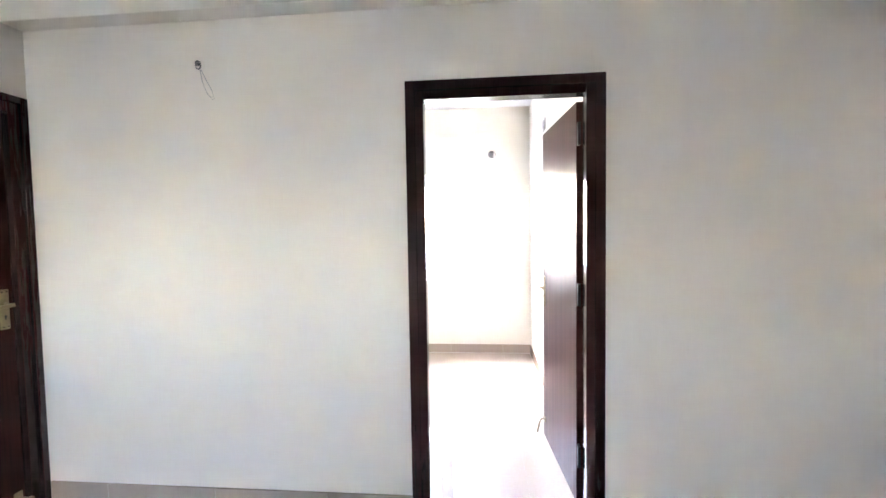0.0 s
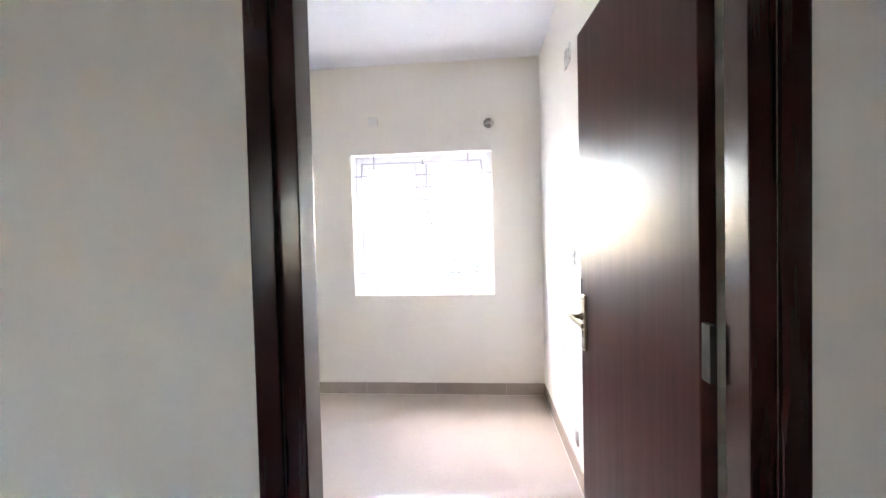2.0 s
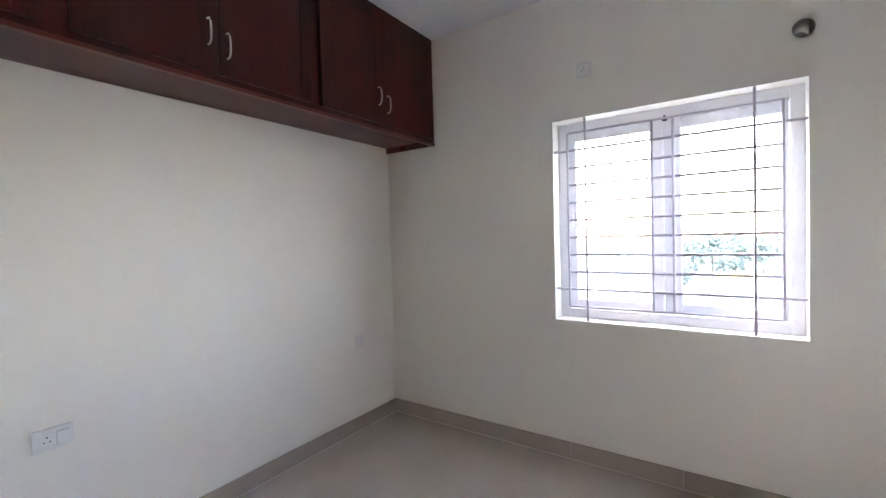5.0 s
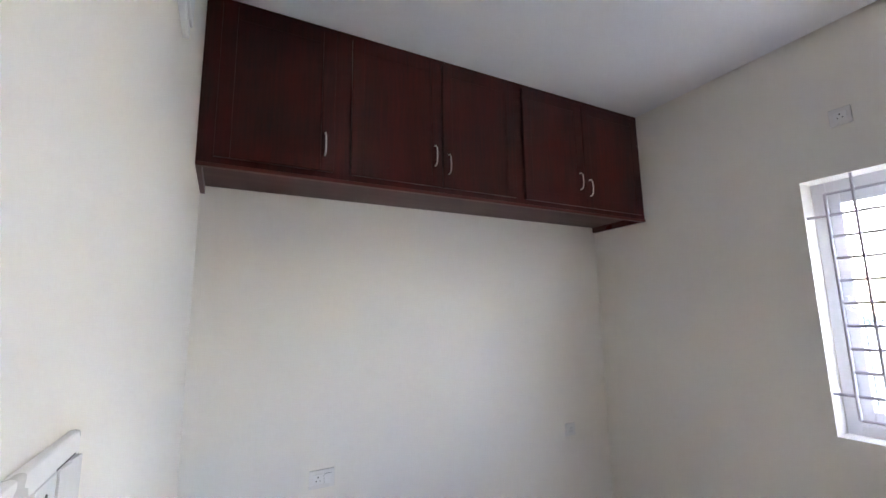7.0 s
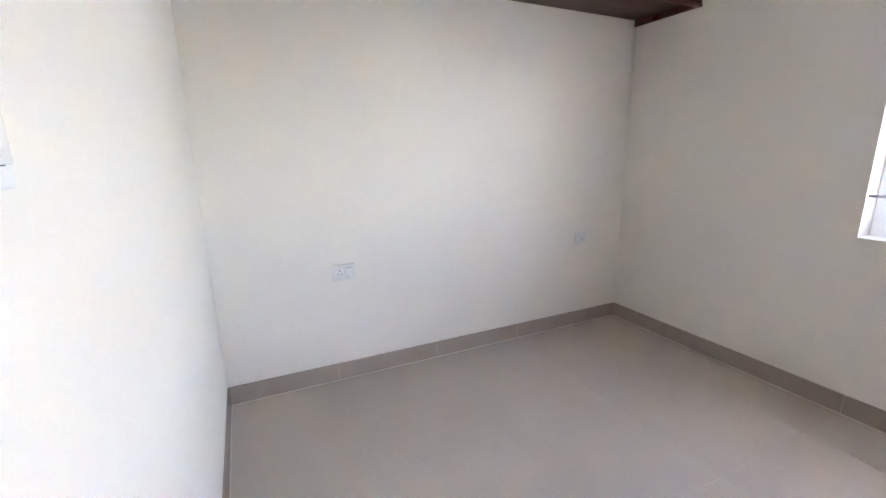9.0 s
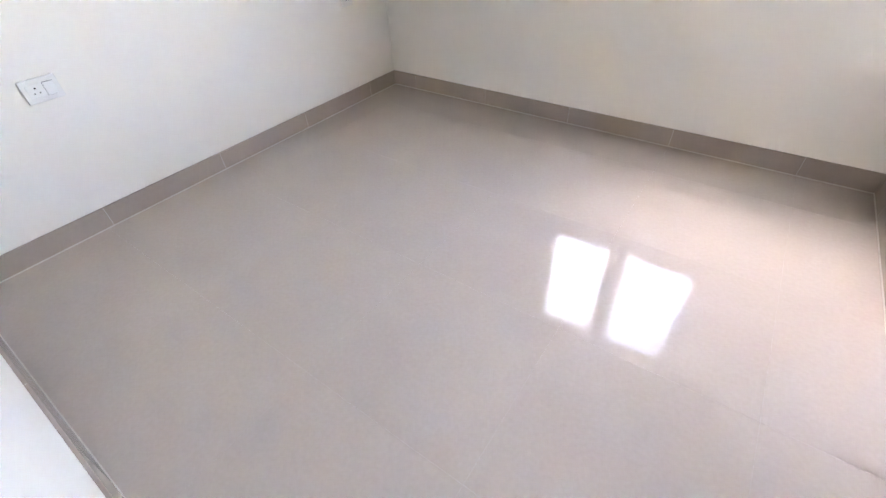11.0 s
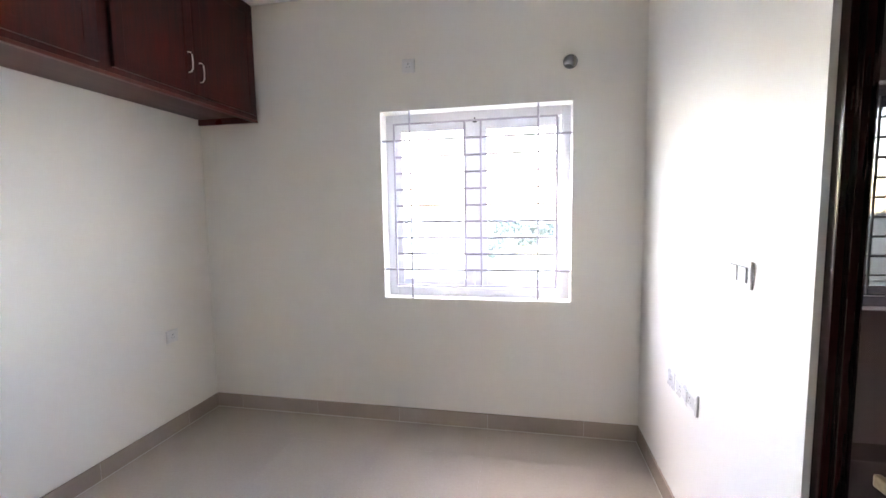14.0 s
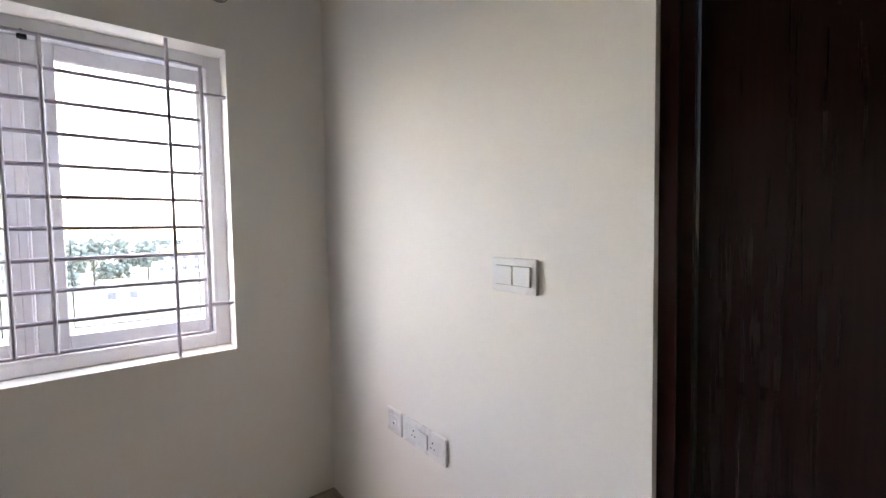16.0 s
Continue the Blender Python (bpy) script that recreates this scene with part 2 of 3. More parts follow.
# ---- bedroom window: frame, two sashes, glass, grille ----
window = thing("window_1", (-0.08, 2.86, WZ0), "white framed two-pane sliding window behind a steel grille", "window", kind="structure")
FY0, FY1 = 2.832, 2.900
JW = 0.057
for n, (a, b, c, d) in (("jamb", (WX0, WX0 + JW, WZ0, WZ1)), ("jamb", (WX1 - JW, WX1, WZ0, WZ1)),
                        ("head", (WX0 + JW, WX1 - JW, WZ1 - JW, WZ1)), ("sill", (WX0 + JW, WX1 - JW, WZ0, WZ0 + JW))):
    bm = box(a, b, FY0, FY1, c, d, 0.004)
    # a raised inner lip along the opening's side of each member
    if n == "jamb":
        lip = (b - 0.012, b - 0.001) if a == WX0 else (a + 0.001, a + 0.012)
        box(*lip, FY0 - 0.006, FY0 + 0.004, WZ0 + JW - 0.012, WZ1 - JW + 0.012, 0.002, bm)
    else:
        lip = (c + 0.001, c + 0.012) if n == "head" else (d - 0.012, d - 0.001)
        box(a - 0.002, b + 0.002, FY0 - 0.006, FY0 + 0.004, *lip, 0.002, bm)
    part(n, bm, UPVC, window)
SZ0, SZ1 = WZ0 + JW + 0.001, WZ1 - JW - 0.001
# each sash: its sides, the widths of its two stiles, its depth
for sx0, sx1, wl, wr, sy in ((-0.612, -0.088, 0.045, 0.070, 2.842), (-0.104, 0.449, 0.098, 0.030, 2.868)):
    rail = 0.056
    bm = box(sx0, sx0 + wl, sy, sy + 0.024, SZ0, SZ1, 0.004)
    box(sx1 - wr, sx1, sy, sy + 0.024, SZ0, SZ1, 0.004, bm)
    box(sx0 + wl, sx1 - wr, sy, sy + 0.024, SZ0, SZ0 + rail, 0.004, bm)
    box(sx0 + wl, sx1 - wr, sy, sy + 0.024, SZ1 - rail, SZ1, 0.004, bm)
    sash = part("sash", bm, UPVC, window, "white sliding sash")
    if wr > 0.05:
        part("interlock", box(sx1 - 0.030, sx1 - 0.006, sy - 0.005, sy + 0.003, SZ0 + 0.01, SZ1 - 0.01, 0.002), UPVC, sash, "raised white interlock strip")
    else:
        part("interlock", box(sx0 + 0.050, sx0 + 0.072, sy - 0.005, sy + 0.003, SZ0 + 0.01, SZ1 - 0.01, 0.002), UPVC, sash, "raised white interlock strip")
    ga, gb_, gc, gd, t = sx0 + wl, sx1 - wr, SZ0 + rail, SZ1 - rail, 0.0032
    line = bmesh.new()
    for a, b, c, d in ((ga + 0.012, ga + 0.012 + t, gc + 0.022, gd - 0.012), (gb_ - 0.012 - t, gb_ - 0.012, gc + 0.022, gd - 0.012),
                       (ga + 0.012, gb_ - 0.012, gc + 0.022, gc + 0.022 + t), (ga + 0.012, gb_ - 0.012, gd - 0.012 - t, gd - 0.012)):
        box(a, b, sy + 0.006, sy + 0.018, c, d, 0, line)
    part("spacer", line, GASKET, sash, "thin dark line along the glass edge")
    pane = part("pane", box(ga - 0.004, gb_ + 0.004, sy + 0.010, sy + 0.014, gc - 0.004, gd + 0.004), GLASS, sash)
    pane.visible_shadow = False
part("latch", box(-0.606, -0.586, 2.826, 2.843, 1.405, 1.475, 0.004), UPVC, window, "small white sash latch")
part("latch_arm", tube([(-0.596, 2.826, 1.440), (-0.590, 2.806, 1.436), (-0.545, 2.790, 1.415), (-0.500, 2.778, 1.392)], 0.0035, n=8), UPVC, window, "thin white latch arm")
bm = box(-0.092, -0.066, 2.818, 2.833, 1.960, 1.978, 0.006)
box(-0.083, -0.075, 2.812, 2.826, 1.974, 1.990, 0.003, bm)
part("stopper", bm, DARK, window, "black rubber stopper at the window head")

grille = thing("window_grille", (-0.08, 2.752, WZ0), "grey painted steel bar grille fixed in the window reveal", "grille")
GY, RT, RB, GX0, GX1 = 2.752, 1.959, 0.926, -0.588, 0.420
for z in (RT, RB):
    part("bar", tube([(GX0, GY, z), (GX1, GY, z)], 0.0062), ROD, grille)
for k in range(9):
    z = RT - (k + 1) * (RT - RB) / 10
    a, b = (WX0, WX1) if k in (0, 8) else (GX0, GX1)
    part("bar", tube([(a, GY, z), (b, GY, z)], 0.0074), ROD, grille)
for x in (GX0, GX1, -0.133, -0.033):
    part("upright", tube([(x, GY - 0.007, RB), (x, GY - 0.007, RT)], 0.0064), ROD, grille)
for x in (-0.484, 0.312):
    part("upright", tube([(x, GY - 0.008, WZ0), (x, GY - 0.008, WZ1)], 0.0064), ROD, grille)

# round duct sleeve in the window wall
bm = bmesh.new()
ringv = []
for r, y in ((0.0405, Y1 - 0.002), (0.0365, Y1 - 0.002), (0.0365, Y1 + 0.2), (0.0405, Y1 + 0.2)):
    ringv.append([bm.verts.new((0.489 + r * math.cos(k * math.tau / 32), y, 2.252 + r * math.sin(k * math.tau / 32))) for k in range(32)])
for a, b in zip(ringv, ringv[1:] + ringv[:1]):
    for k in range(32):
        bm.faces.new((a[k], a[(k + 1) % 32], b[(k + 1) % 32], b[k]))
bmesh.ops.recalc_face_normals(bm, faces=bm.faces)
sleeve = tagged(part("duct_sleeve", bm, PIPE, smooth=True), "round grey pipe sleeve through the bedroom wall", "duct")
# added disc, no real part: darkens the bore, leaves a bright crescent below
bm = bmesh.new()
arc = [(0.489 + 0.0362 * math.cos(a), 2.252 + 0.0362 * math.sin(a)) for a in [math.radians(-38 + 256 * k / 24) for k in range(25)]]
rims = [[bm.verts.new((x, y, z)) for x, z in arc] for y in (Y1 + 0.150, Y1 + 0.153)]
bm.faces.new(rims[0])
bm.faces.new(rims[1][::-1])
for k in range(25):
    bm.faces.new((rims[0][k], rims[1][k], rims[1][(k + 1) % 25], rims[0][(k + 1) % 25]))
bmesh.ops.recalc_face_normals(bm, faces=bm.faces)
part("light_stop", bm, PIPE, sleeve, "added grey disc that blocks most light through the pipe")

# ---- doors ----


def u_frame(owner, axis, a, b, top, face, back, w, step, sign, lap=False):
    """Two jambs and a head with a stepped, rounded profile. a, b: outer edges; face, back: depths; sign: the side of the stepped face."""
    def put(u0, u1, z0, z1, w0, w1, bm):
        lo, hi = min(w0, w1), max(w0, w1)
        box(u0, u1, lo, hi, z0, z1, 0.003, bm) if axis == "y" else box(lo, hi, u0, u1, z0, z1, 0.003, bm)
    inner = face + sign * 0.016
    o = 0.046 if lap else 0.034
    front = face + sign * 0.0115 if lap else back      # a lapped outer strip lies on the wall's face alone
    g = 0.041 if lap else o - 0.004
    step = 0.0 if lap else step
    bm = bmesh.new()
    put(a, a + o, 0, top, face, front, bm)
    put(a + g, a + w, 0, top - g, inner, back - sign * step, bm)
    part("jamb", bm, FRAME, owner)
    bm = bmesh.new()
    put(b - o, b, 0, top, face, front, bm)
    put(b - w, b - g, 0, top - g, inner, back - sign * step, bm)
    part("jamb", bm, FRAME, owner)
    bm = bmesh.new()
    put(a + o, b - o, top - o, top, face, front, bm)
    put(a + w, b - w, top - w, top - g, inner, back - sign * step, bm)
    part("head", bm, FRAME, owner)


def lever_set(owner, to_world, keyhole=True):
    """A lever handle on a long plate, in a frame of its own: u along the leaf towards the hinge, n out of the leaf, z up."""
    def emit(name, bm, material, parent, label="", smooth=False):
        bmesh.ops.transform(bm, matrix=to_world, verts=bm.verts)
        bmesh.ops.recalc_face_normals(bm, faces=bm.faces)
        return part(name, bm, material, parent, label, smooth)
    plate = emit("handle_plate", box(-0.021, 0.021, 0.0, 0.009, -0.10, 0.10, 0.004, seg=3), BRASS, owner, "antique brass handle plate")
    bm = tube([(0, 0.006, 0.022), (0, 0.020, 0.022)], 0.013, n=14)
    tube([(0, 0.018, 0.022), (0, 0.050, 0.022)], 0.0085, bm, n=12)
    box(-0.010, 0.118, 0.046, 0.056, 0.013, 0.031, 0.003, bm)
    for v in bm.verts:
        if v.co.x > 0.06:
            v.co.z -= 0.010
            v.co.y -= 0.004
    emit("lever", bm, BRASS, plate, "worn flat brass lever")
    # no hole is cut: a dark disc and slit paint the keyhole's shade
    bm = tube([(0, 0.009, -0.035), (0, 0.0105, -0.035)], 0.006, n=12)
    box(-0.0025, 0.0025, 0.009, 0.0105, -0.052, -0.036, 0, bm)
    emit("keyhole", bm, DARK, plate)
    for z in (-0.088, 0.088):
        for u in (-0.011, 0.011):
            emit("screw", tube([(u, 0.008, z), (u, 0.0108, z)], 0.0035, n=10), STEEL, plate)


# bedroom door, open into the room
door = thing("door_1", (0.465, 0.04, 0), "dark brown wooden bedroom door standing open in its frame", "door", kind="structure")
u_frame(door, "y", 0.0, 0.930, 2.130, FACE - 0.012, FACE + 0.075, 0.085, 0.030, 1, lap=True)
HX, HY = 0.826, 0.080
EX, EY = 0.770, 0.813
along = Vector((EX - HX, EY - HY, 0))
LW = along.length
e_u = -along.normalized()                # from the free edge to the hinge
e_n = Vector((e_u.y, -e_u.x, 0))         # out of the face that looks at the doorway
if e_n.x > 0:
    e_n = -e_n
to_leaf = Matrix(((e_u.x, e_n.x, 0, EX), (e_u.y, e_n.y, 0, EY), (0, 0, 1, 0), (0, 0, 0, 1)))
bm = box(0, LW, -0.034, 0, 0.012, 2.040, 0.003)
bmesh.ops.transform(bm, matrix=to_leaf, verts=bm.verts)
leaf = part("leaf", bm, LEAF, door, "dark walnut laminate door leaf")
lever_set(leaf, to_leaf @ Matrix.Translation((0.045, 0, 1.005)))
bm = tube([(0.03, 0.0, 0.130), (0.03, 0.022, 0.130), (0.03, 0.035, 0.105), (0.022, 0.045, 0.050), (0.022, 0.048, 0.035)], 0.006)
box(0.005, 0.055, 0.0, 0.006, 0.113, 0.147, 0.002, bm)
bmesh.ops.transform(bm, matrix=to_leaf, verts=bm.verts)
part("door_stay", bm, BRASS, leaf, "hanging metal door stay")
bm = box(0.004, 0.018, -0.034, 0.0025, 0.93, 1.16, 0.001)
bmesh.ops.transform(bm, matrix=to_leaf, verts=bm.verts)
part("lock_strip", bm, STEEL, leaf)
for z in (1.88, 1.09, 0.27):
    bm = tube([(HX + 0.008, HY - 0.004, z - 0.055), (HX + 0.008, HY - 0.004, z + 0.055)], 0.006, n=10)
    box(HX + 0.001, HX + 0.014, HY - 0.034, HY - 0.004, z - 0.055, z + 0.055, 0.001, bm)
    part("hinge", bm, STEEL, door, "dull steel butt hinge")

# bathroom door, shut, in the side wall
bath = thing("door_2", (X1 + 0.05, (DY0 + DY1) / 2, 0), "dark glossy bathroom door shut in a recessed frame", "door", kind="structure")
u_frame(bath, "x", DY0, DY1, 2.115, X1 + 0.016, X1 + 0.12, 0.055, 0.03, 1)
bleaf = part("leaf", box(X1 + 0.046, X1 + 0.080, DY0 + 0.0575, DY1 - 0.0575, 0.050, 2.057, 0.0015), BATH, bath, "glossy dark brown laminate leaf")
part("threshold", box(X1 + 0.030, X1 + 0.11, DY0 + 0.0555, DY1 - 0.0555, 0.002, 0.046, 0.003), FRAME, bath, "dark wooden threshold")

# hall side door, shut
hdoor = thing("door_3", (X0 - 0.05, -0.51, 0), "dark maroon hall door shut in its frame", "door", kind="structure")
u_frame(hdoor, "x", -0.975, -0.052, 2.130, X0 + 0.012, X0 - 0.10, 0.084, 0.03, -1)
hleaf = part("leaf", box(X0 - 0.075, X0 - 0.040, -0.975 + 0.086, -0.052 - 0.086, 0.012, 2.044, 0.002), LEAF, hdoor, "dark maroon laminate leaf")
lever_set(hleaf, Matrix(((0, 1, 0, X0 - 0.040), (-1, 0, 0, -0.182), (0, 0, 1, 1.060), (0, 0, 0, 1))))
bm = tube([(X0 - 0.040, -0.172, 0.085), (X0 - 0.005, -0.172, 0.085), (X0 + 0.022, -0.170, 0.082)], 0.006)
box(X0 - 0.041, X0 - 0.035, -0.192, -0.152, 0.055, 0.115, 0.002, bm)
box(X0 + 0.018, X0 + 0.040, -0.180, -0.160, 0.072, 0.092, 0.004, bm)
part("door_stopper", bm, BRASS, hleaf, "small metal door stopper")

# hall window, seen mirrored in the polished frame
hw = thing("window_2", (-1.55, HY0 - 0.1, 1.05), "white framed glazed hall window", "window", kind="structure")
for a, b, c, d in ((-1.80, -1.75, 1.05, 1.90), (-1.35, -1.30, 1.05, 1.90), (-1.565, -1.535, 1.10, 1.85), (-1.75, -1.35, 1.05, 1.10), (-1.75, -1.35, 1.85, 1.90)):
    part("frame_member", box(a, b, HY0 - 0.13, HY0 - 0.07, c, d, 0.004), UPVC, hw)
for a, b in ((-1.75, -1.565), (-1.535, -1.35)):
    p = part("pane", box(a - 0.004, b + 0.004, HY0 - 0.102, HY0 - 0.098, 1.096, 1.854), GLASS, hw)
    p.visible_shadow = False

# ---- loft cupboard over the west side of the bedroom ----
loft = thing("loft_cupboard", (-1.76, 1.4, 2.02), "red-brown varnished wooden loft cupboard hung under the ceiling", "cupboard")
LX = -1.541
part("body", box(X0 + 0.002, LX - 0.018, Y0 + 0.002, Y1 - 0.002, 2.058, H - 0.002), BOARD, loft, "dull brown underside board")
DOORS = ((0.148, 0.622, 0), (0.700, 1.172, 0), (1.178, 1.640, 1), (1.705, 2.170, 0), (2.176, 2.690, 1))
Z0, Z1 = 2.058, 2.732
bm = box(LX - 0.018, LX, Y0 + 0.002, Y1 - 0.002, 2.030, Z0 + 0.004, 0.001)
box(LX - 0.018, LX, Y0 + 0.002, Y1 - 0.002, Z1 - 0.004, H - 0.002, 0.001, bm)
for a, b in ((Y0 + 0.002, 0.152), (0.618, 0.704), (1.168, 1.182), (1.636, 1.709), (2.166, 2.180), (2.686, Y1 - 0.002)):
    box(LX - 0.018, LX - 0.001, a, b, Z0 + 0.002, Z1 - 0.002, 0.001, bm)
part("face_frame", bm, LOFT, loft)
part("moulding", box(LX - 0.020, LX + 0.007, Y0 + 0.002, Y1 - 0.002, 2.016, 2.032, 0.004, seg=3), LIP, loft, "red varnished lower moulding")
for a, b in ((Y0 + 0.002, Y0 + 0.022), (Y1 - 0.022, Y1 - 0.002)):
    part("end_batten", box(X0 + 0.002, LX - 0.021, a, b, 2.018, 2.058, 0.002), LIP, loft, "red varnished end batten")
for a, b, flip in DOORS:
    x = LX + 0.019
    m = 0.058
    d = part("cupboard_door", box(LX + 0.002, x - 0.0035, a + m + 0.0005, b - m - 0.0005, Z0 + m + 0.0005, Z1 - m - 0.0005, 0.001), LOFT, loft, "red-brown panelled door")
    for u0, u1, v0, v1 in ((a, a + m, Z0, Z1), (b - m, b, Z0, Z1)):
        part("stile", box(LX + 0.001, x, u0, u1, v0, v1, 0.0025), LOFT, d)
    for v0, v1 in ((Z0, Z0 + m), (Z1 - m, Z1)):
        part("rail", box(LX + 0.001, x, a + m, b - m, v0, v1, 0.0025), LOFT, d)
    hy = a + 0.030 if flip else b - 0.042
    hz = 2.183 if flip else 2.216
    if a < 0.5:
        hz = 2.180
    pts = [(x, hy, hz - 0.052), (x + 0.016, hy, hz - 0.050), (x + 0.026, hy, hz - 0.036), (x + 0.029, hy, hz), (x + 0.026, hy, hz + 0.036), (x + 0.016, hy, hz + 0.050), (x, hy, hz + 0.052)]
    part("handle", tube(pts, 0.0040, n=8), CHROME, d, "chrome bow handle", True)

# ---- switch and socket plates ----
SIDES = {"east": ((0, -1, 0), (-1, 0, 0)), "west": ((0, 1, 0), (1, 0, 0)), "north": ((1, 0, 0), (0, -1, 0)), "south": ((-1, 0, 0), (0, 1, 0))}


def wall_plate(name, side, at, w, h, modules, label, category, group=""):
    """A moulded plate on a wall; modules across it in order: (kind, width share)."""
    u, n = (Vector(v) for v in SIDES[side])
    place = Matrix((( u.x, n.x, 0, at[0]), (u.y, n.y, 0, at[1]), (0, 0, 1, at[2]), (0, 0, 0, 1)))
    owner = thing(name, at, label, category, group)

    def emit(pname, bm, material, parent, plabel="", smooth=False):
        bmesh.ops.transform(bm, matrix=place, verts=bm.verts)
        bmesh.ops.recalc_face_normals(bm, faces=bm.faces)
        return part(pname, bm, material, parent, plabel, smooth)

    emit("cover", box(-w / 2, w / 2, 0.0005, 0.011, -h / 2, h / 2, 0.004, seg=3), PLASTIC, owner)
    total = sum(s for _, s in modules)
    span, x, mh = w - 0.030, -(w - 0.030) / 2, h * 0.27
    for kind, share in modules:
        mw = span * share / total
        a, b, c = x + 0.001, x + mw - 0.001, x + mw / 2
        if kind == "rocker":
            # dark plate showing as a rim: the gap's shade put in as colour
            emit("rocker_gap_shade", box(a - 0.0008, b + 0.0008, 0.009, 0.0114, -mh - 0.0012, mh + 0.0012), GASKET, owner)
            bm = box(a, b, 0.010, 0.0155, -mh, mh, 0.001)
            for v in bm.verts:
                if v.co.y > 0.012:
                    v.co.y += 0.0035 * (v.co.x - c) / mw
            emit("rocker", bm, ROCKER, owner, "white rocker switch")
        elif kind == "socket":
            s = emit("socket_insert", box(a, b, 0.009, 0.0122, -mh, mh, 0.001), ROCKER, owner)
            # no holes are cut: dark discs paint the shade inside them
            for du, dz, r in ((0, 0.010, 0.0034), (-0.009, -0.008, 0.0026), (0.009, -0.008, 0.0026)):
                emit("pin_hole_shade", tube([(c + du, 0.011, dz), (c + du, 0.0126, dz)], r, n=10), DARK, s)
        elif kind == "aerial":
            s = emit("aerial_insert", box(a, b, 0.009, 0.0122, -mh, mh, 0.001), ROCKER, owner)
            emit("aerial_ring", tube([(c, 0.0115, 0), (c, 0.017, 0)], 0.0065, n=16), CHROME, s)
            # dark disc on the solid ring paints the shade of its bore
            emit("pin_hole_shade", tube([(c, 0.0165, 0), (c, 0.0175, 0)], 0.004, n=12), DARK, s)
        elif kind == "knob":
            s = emit("regulator_base", box(a, b, 0.009, 0.0122, -mh, mh, 0.001), ROCKER, owner)
            emit("regulator_knob", tube([(c, 0.012, 0), (c, 0.024, 0), (c, 0.026, 0)], 0.0125, n=24), PLASTIC, s, "round white fan regulator knob")
        else:
            emit("blank", box(a, b, 0.009, 0.0122, -mh, mh, 0.001), ROCKER, owner)
        x += mw
    return owner


S = "bedroom switch plates"
wall_plate("switch_plate", "east", (X1, 1.573, 1.200), 0.145, 0.086, [("rocker", 1), ("rocker", 1)], "white two-rocker switch plate on the wall", "switch", S)
wall_plate("aerial_socket", "east", (X1, 2.150, 0.627), 0.092, 0.086, [("blank", 0.6), ("aerial", 1.4)], "small white aerial socket beside the sockets", "socket", S)
wall_plate("socket_plate", "east", (X1, 1.973, 0.630), 0.240, 0.088, [("blank", 0.5), ("socket", 1), ("rocker", 1), ("socket", 1), ("blank", 0.4)], "wide white double socket plate with a rocker", "socket", S)
wall_plate("socket_plate", "east", (X1, 1.562, 0.228), 0.128, 0.084, [("socket", 1), ("rocker", 1)], "low white socket plate with rocker above skirting", "socket", S)
wall_plate("aircon_socket", "east", (X1, 1.612, 2.295), 0.130, 0.100, [("socket", 1), ("rocker", 1)], "white air-conditioner socket plate high on wall", "socket", S)
wall_plate("socket_plate", "west", (X0, 0.702, 0.622), 0.124, 0.086, [("socket", 1.2), ("rocker", 0.8)], "white bedside socket plate with a rocker", "socket", S)
wall_plate("socket_plate", "west", (X0, 2.355, 0.636), 0.086, 0.080, [("socket", 1)], "single white socket plate near the corner", "socket", S)
wall_plate("socket_plate", "north", (-0.476, Y1, 2.302), 0.082, 0.082, [("socket", 1)], "single white socket plate above the window", "socket", S)
wall_plate("switch_board", "south", (-0.166, Y0, 1.268), 0.212, 0.088, [("rocker", 0.7), ("knob", 1.6), ("socket", 1.5), ("rocker", 0.8), ("rocker", 0.8)],
           "white switchboard with fan regulator by the doorway", "switch", S)

# distribution board high on the doorway wall
db = thing("distribution_board", (-0.68, Y0, 2.13), "white steel distribution board mounted near the ceiling", "fuse box")
part("case", box(-0.87, -0.49, Y0 + 0.0005, Y0 + 0.016, 2.130, 2.430, 0.003), BOX, db)
ddoor = part("cover_door", box(-0.85, -0.51, Y0 + 0.0165, Y0 + 0.024, 2.150, 2.410, 0.003), BOX, db)
part("catch", box(-0.84, -0.82, Y0 + 0.023, Y0 + 0.028, 2.26, 2.30, 0.002), STEEL, ddoor)

# wire hook on the hall wall
hook = thing("lamp_wire", (-1.028, FACE - 0.001, 2.26), "loose wire ends hanging from a lamp point", "wire")
part("conduit_end", tube([(-1.036, FACE - 0.0005, 2.268), (-1.036, FACE - 0.010, 2.268)], 0.012, n=14), GASKET, hook, "dark round conduit end")
loop = [(-1.028 + 0.013 * math.cos(a), FACE - 0.014, 2.252 + 0.017 * math.sin(a)) for a in [k * math.tau / 12 for k in range(13)]]
part("wire_loop", tube(loop, 0.003, n=6), PIPE, hook)
part("wire", tube([(-1.022, FACE - 0.012, 2.238), (-1.008, FACE - 0.016, 2.17), (-0.985, FACE - 0.013, 2.11), (-0.962, FACE - 0.010, 2.085)], 0.0016, n=6), WIRE, hook)
part("wire", tube([(-1.018, FACE - 0.012, 2.238), (-0.985, FACE - 0.020, 2.175), (-0.962, FACE - 0.016, 2.13), (-0.955, FACE - 0.010, 2.088)], 0.0016, n=6), WIRE, hook)

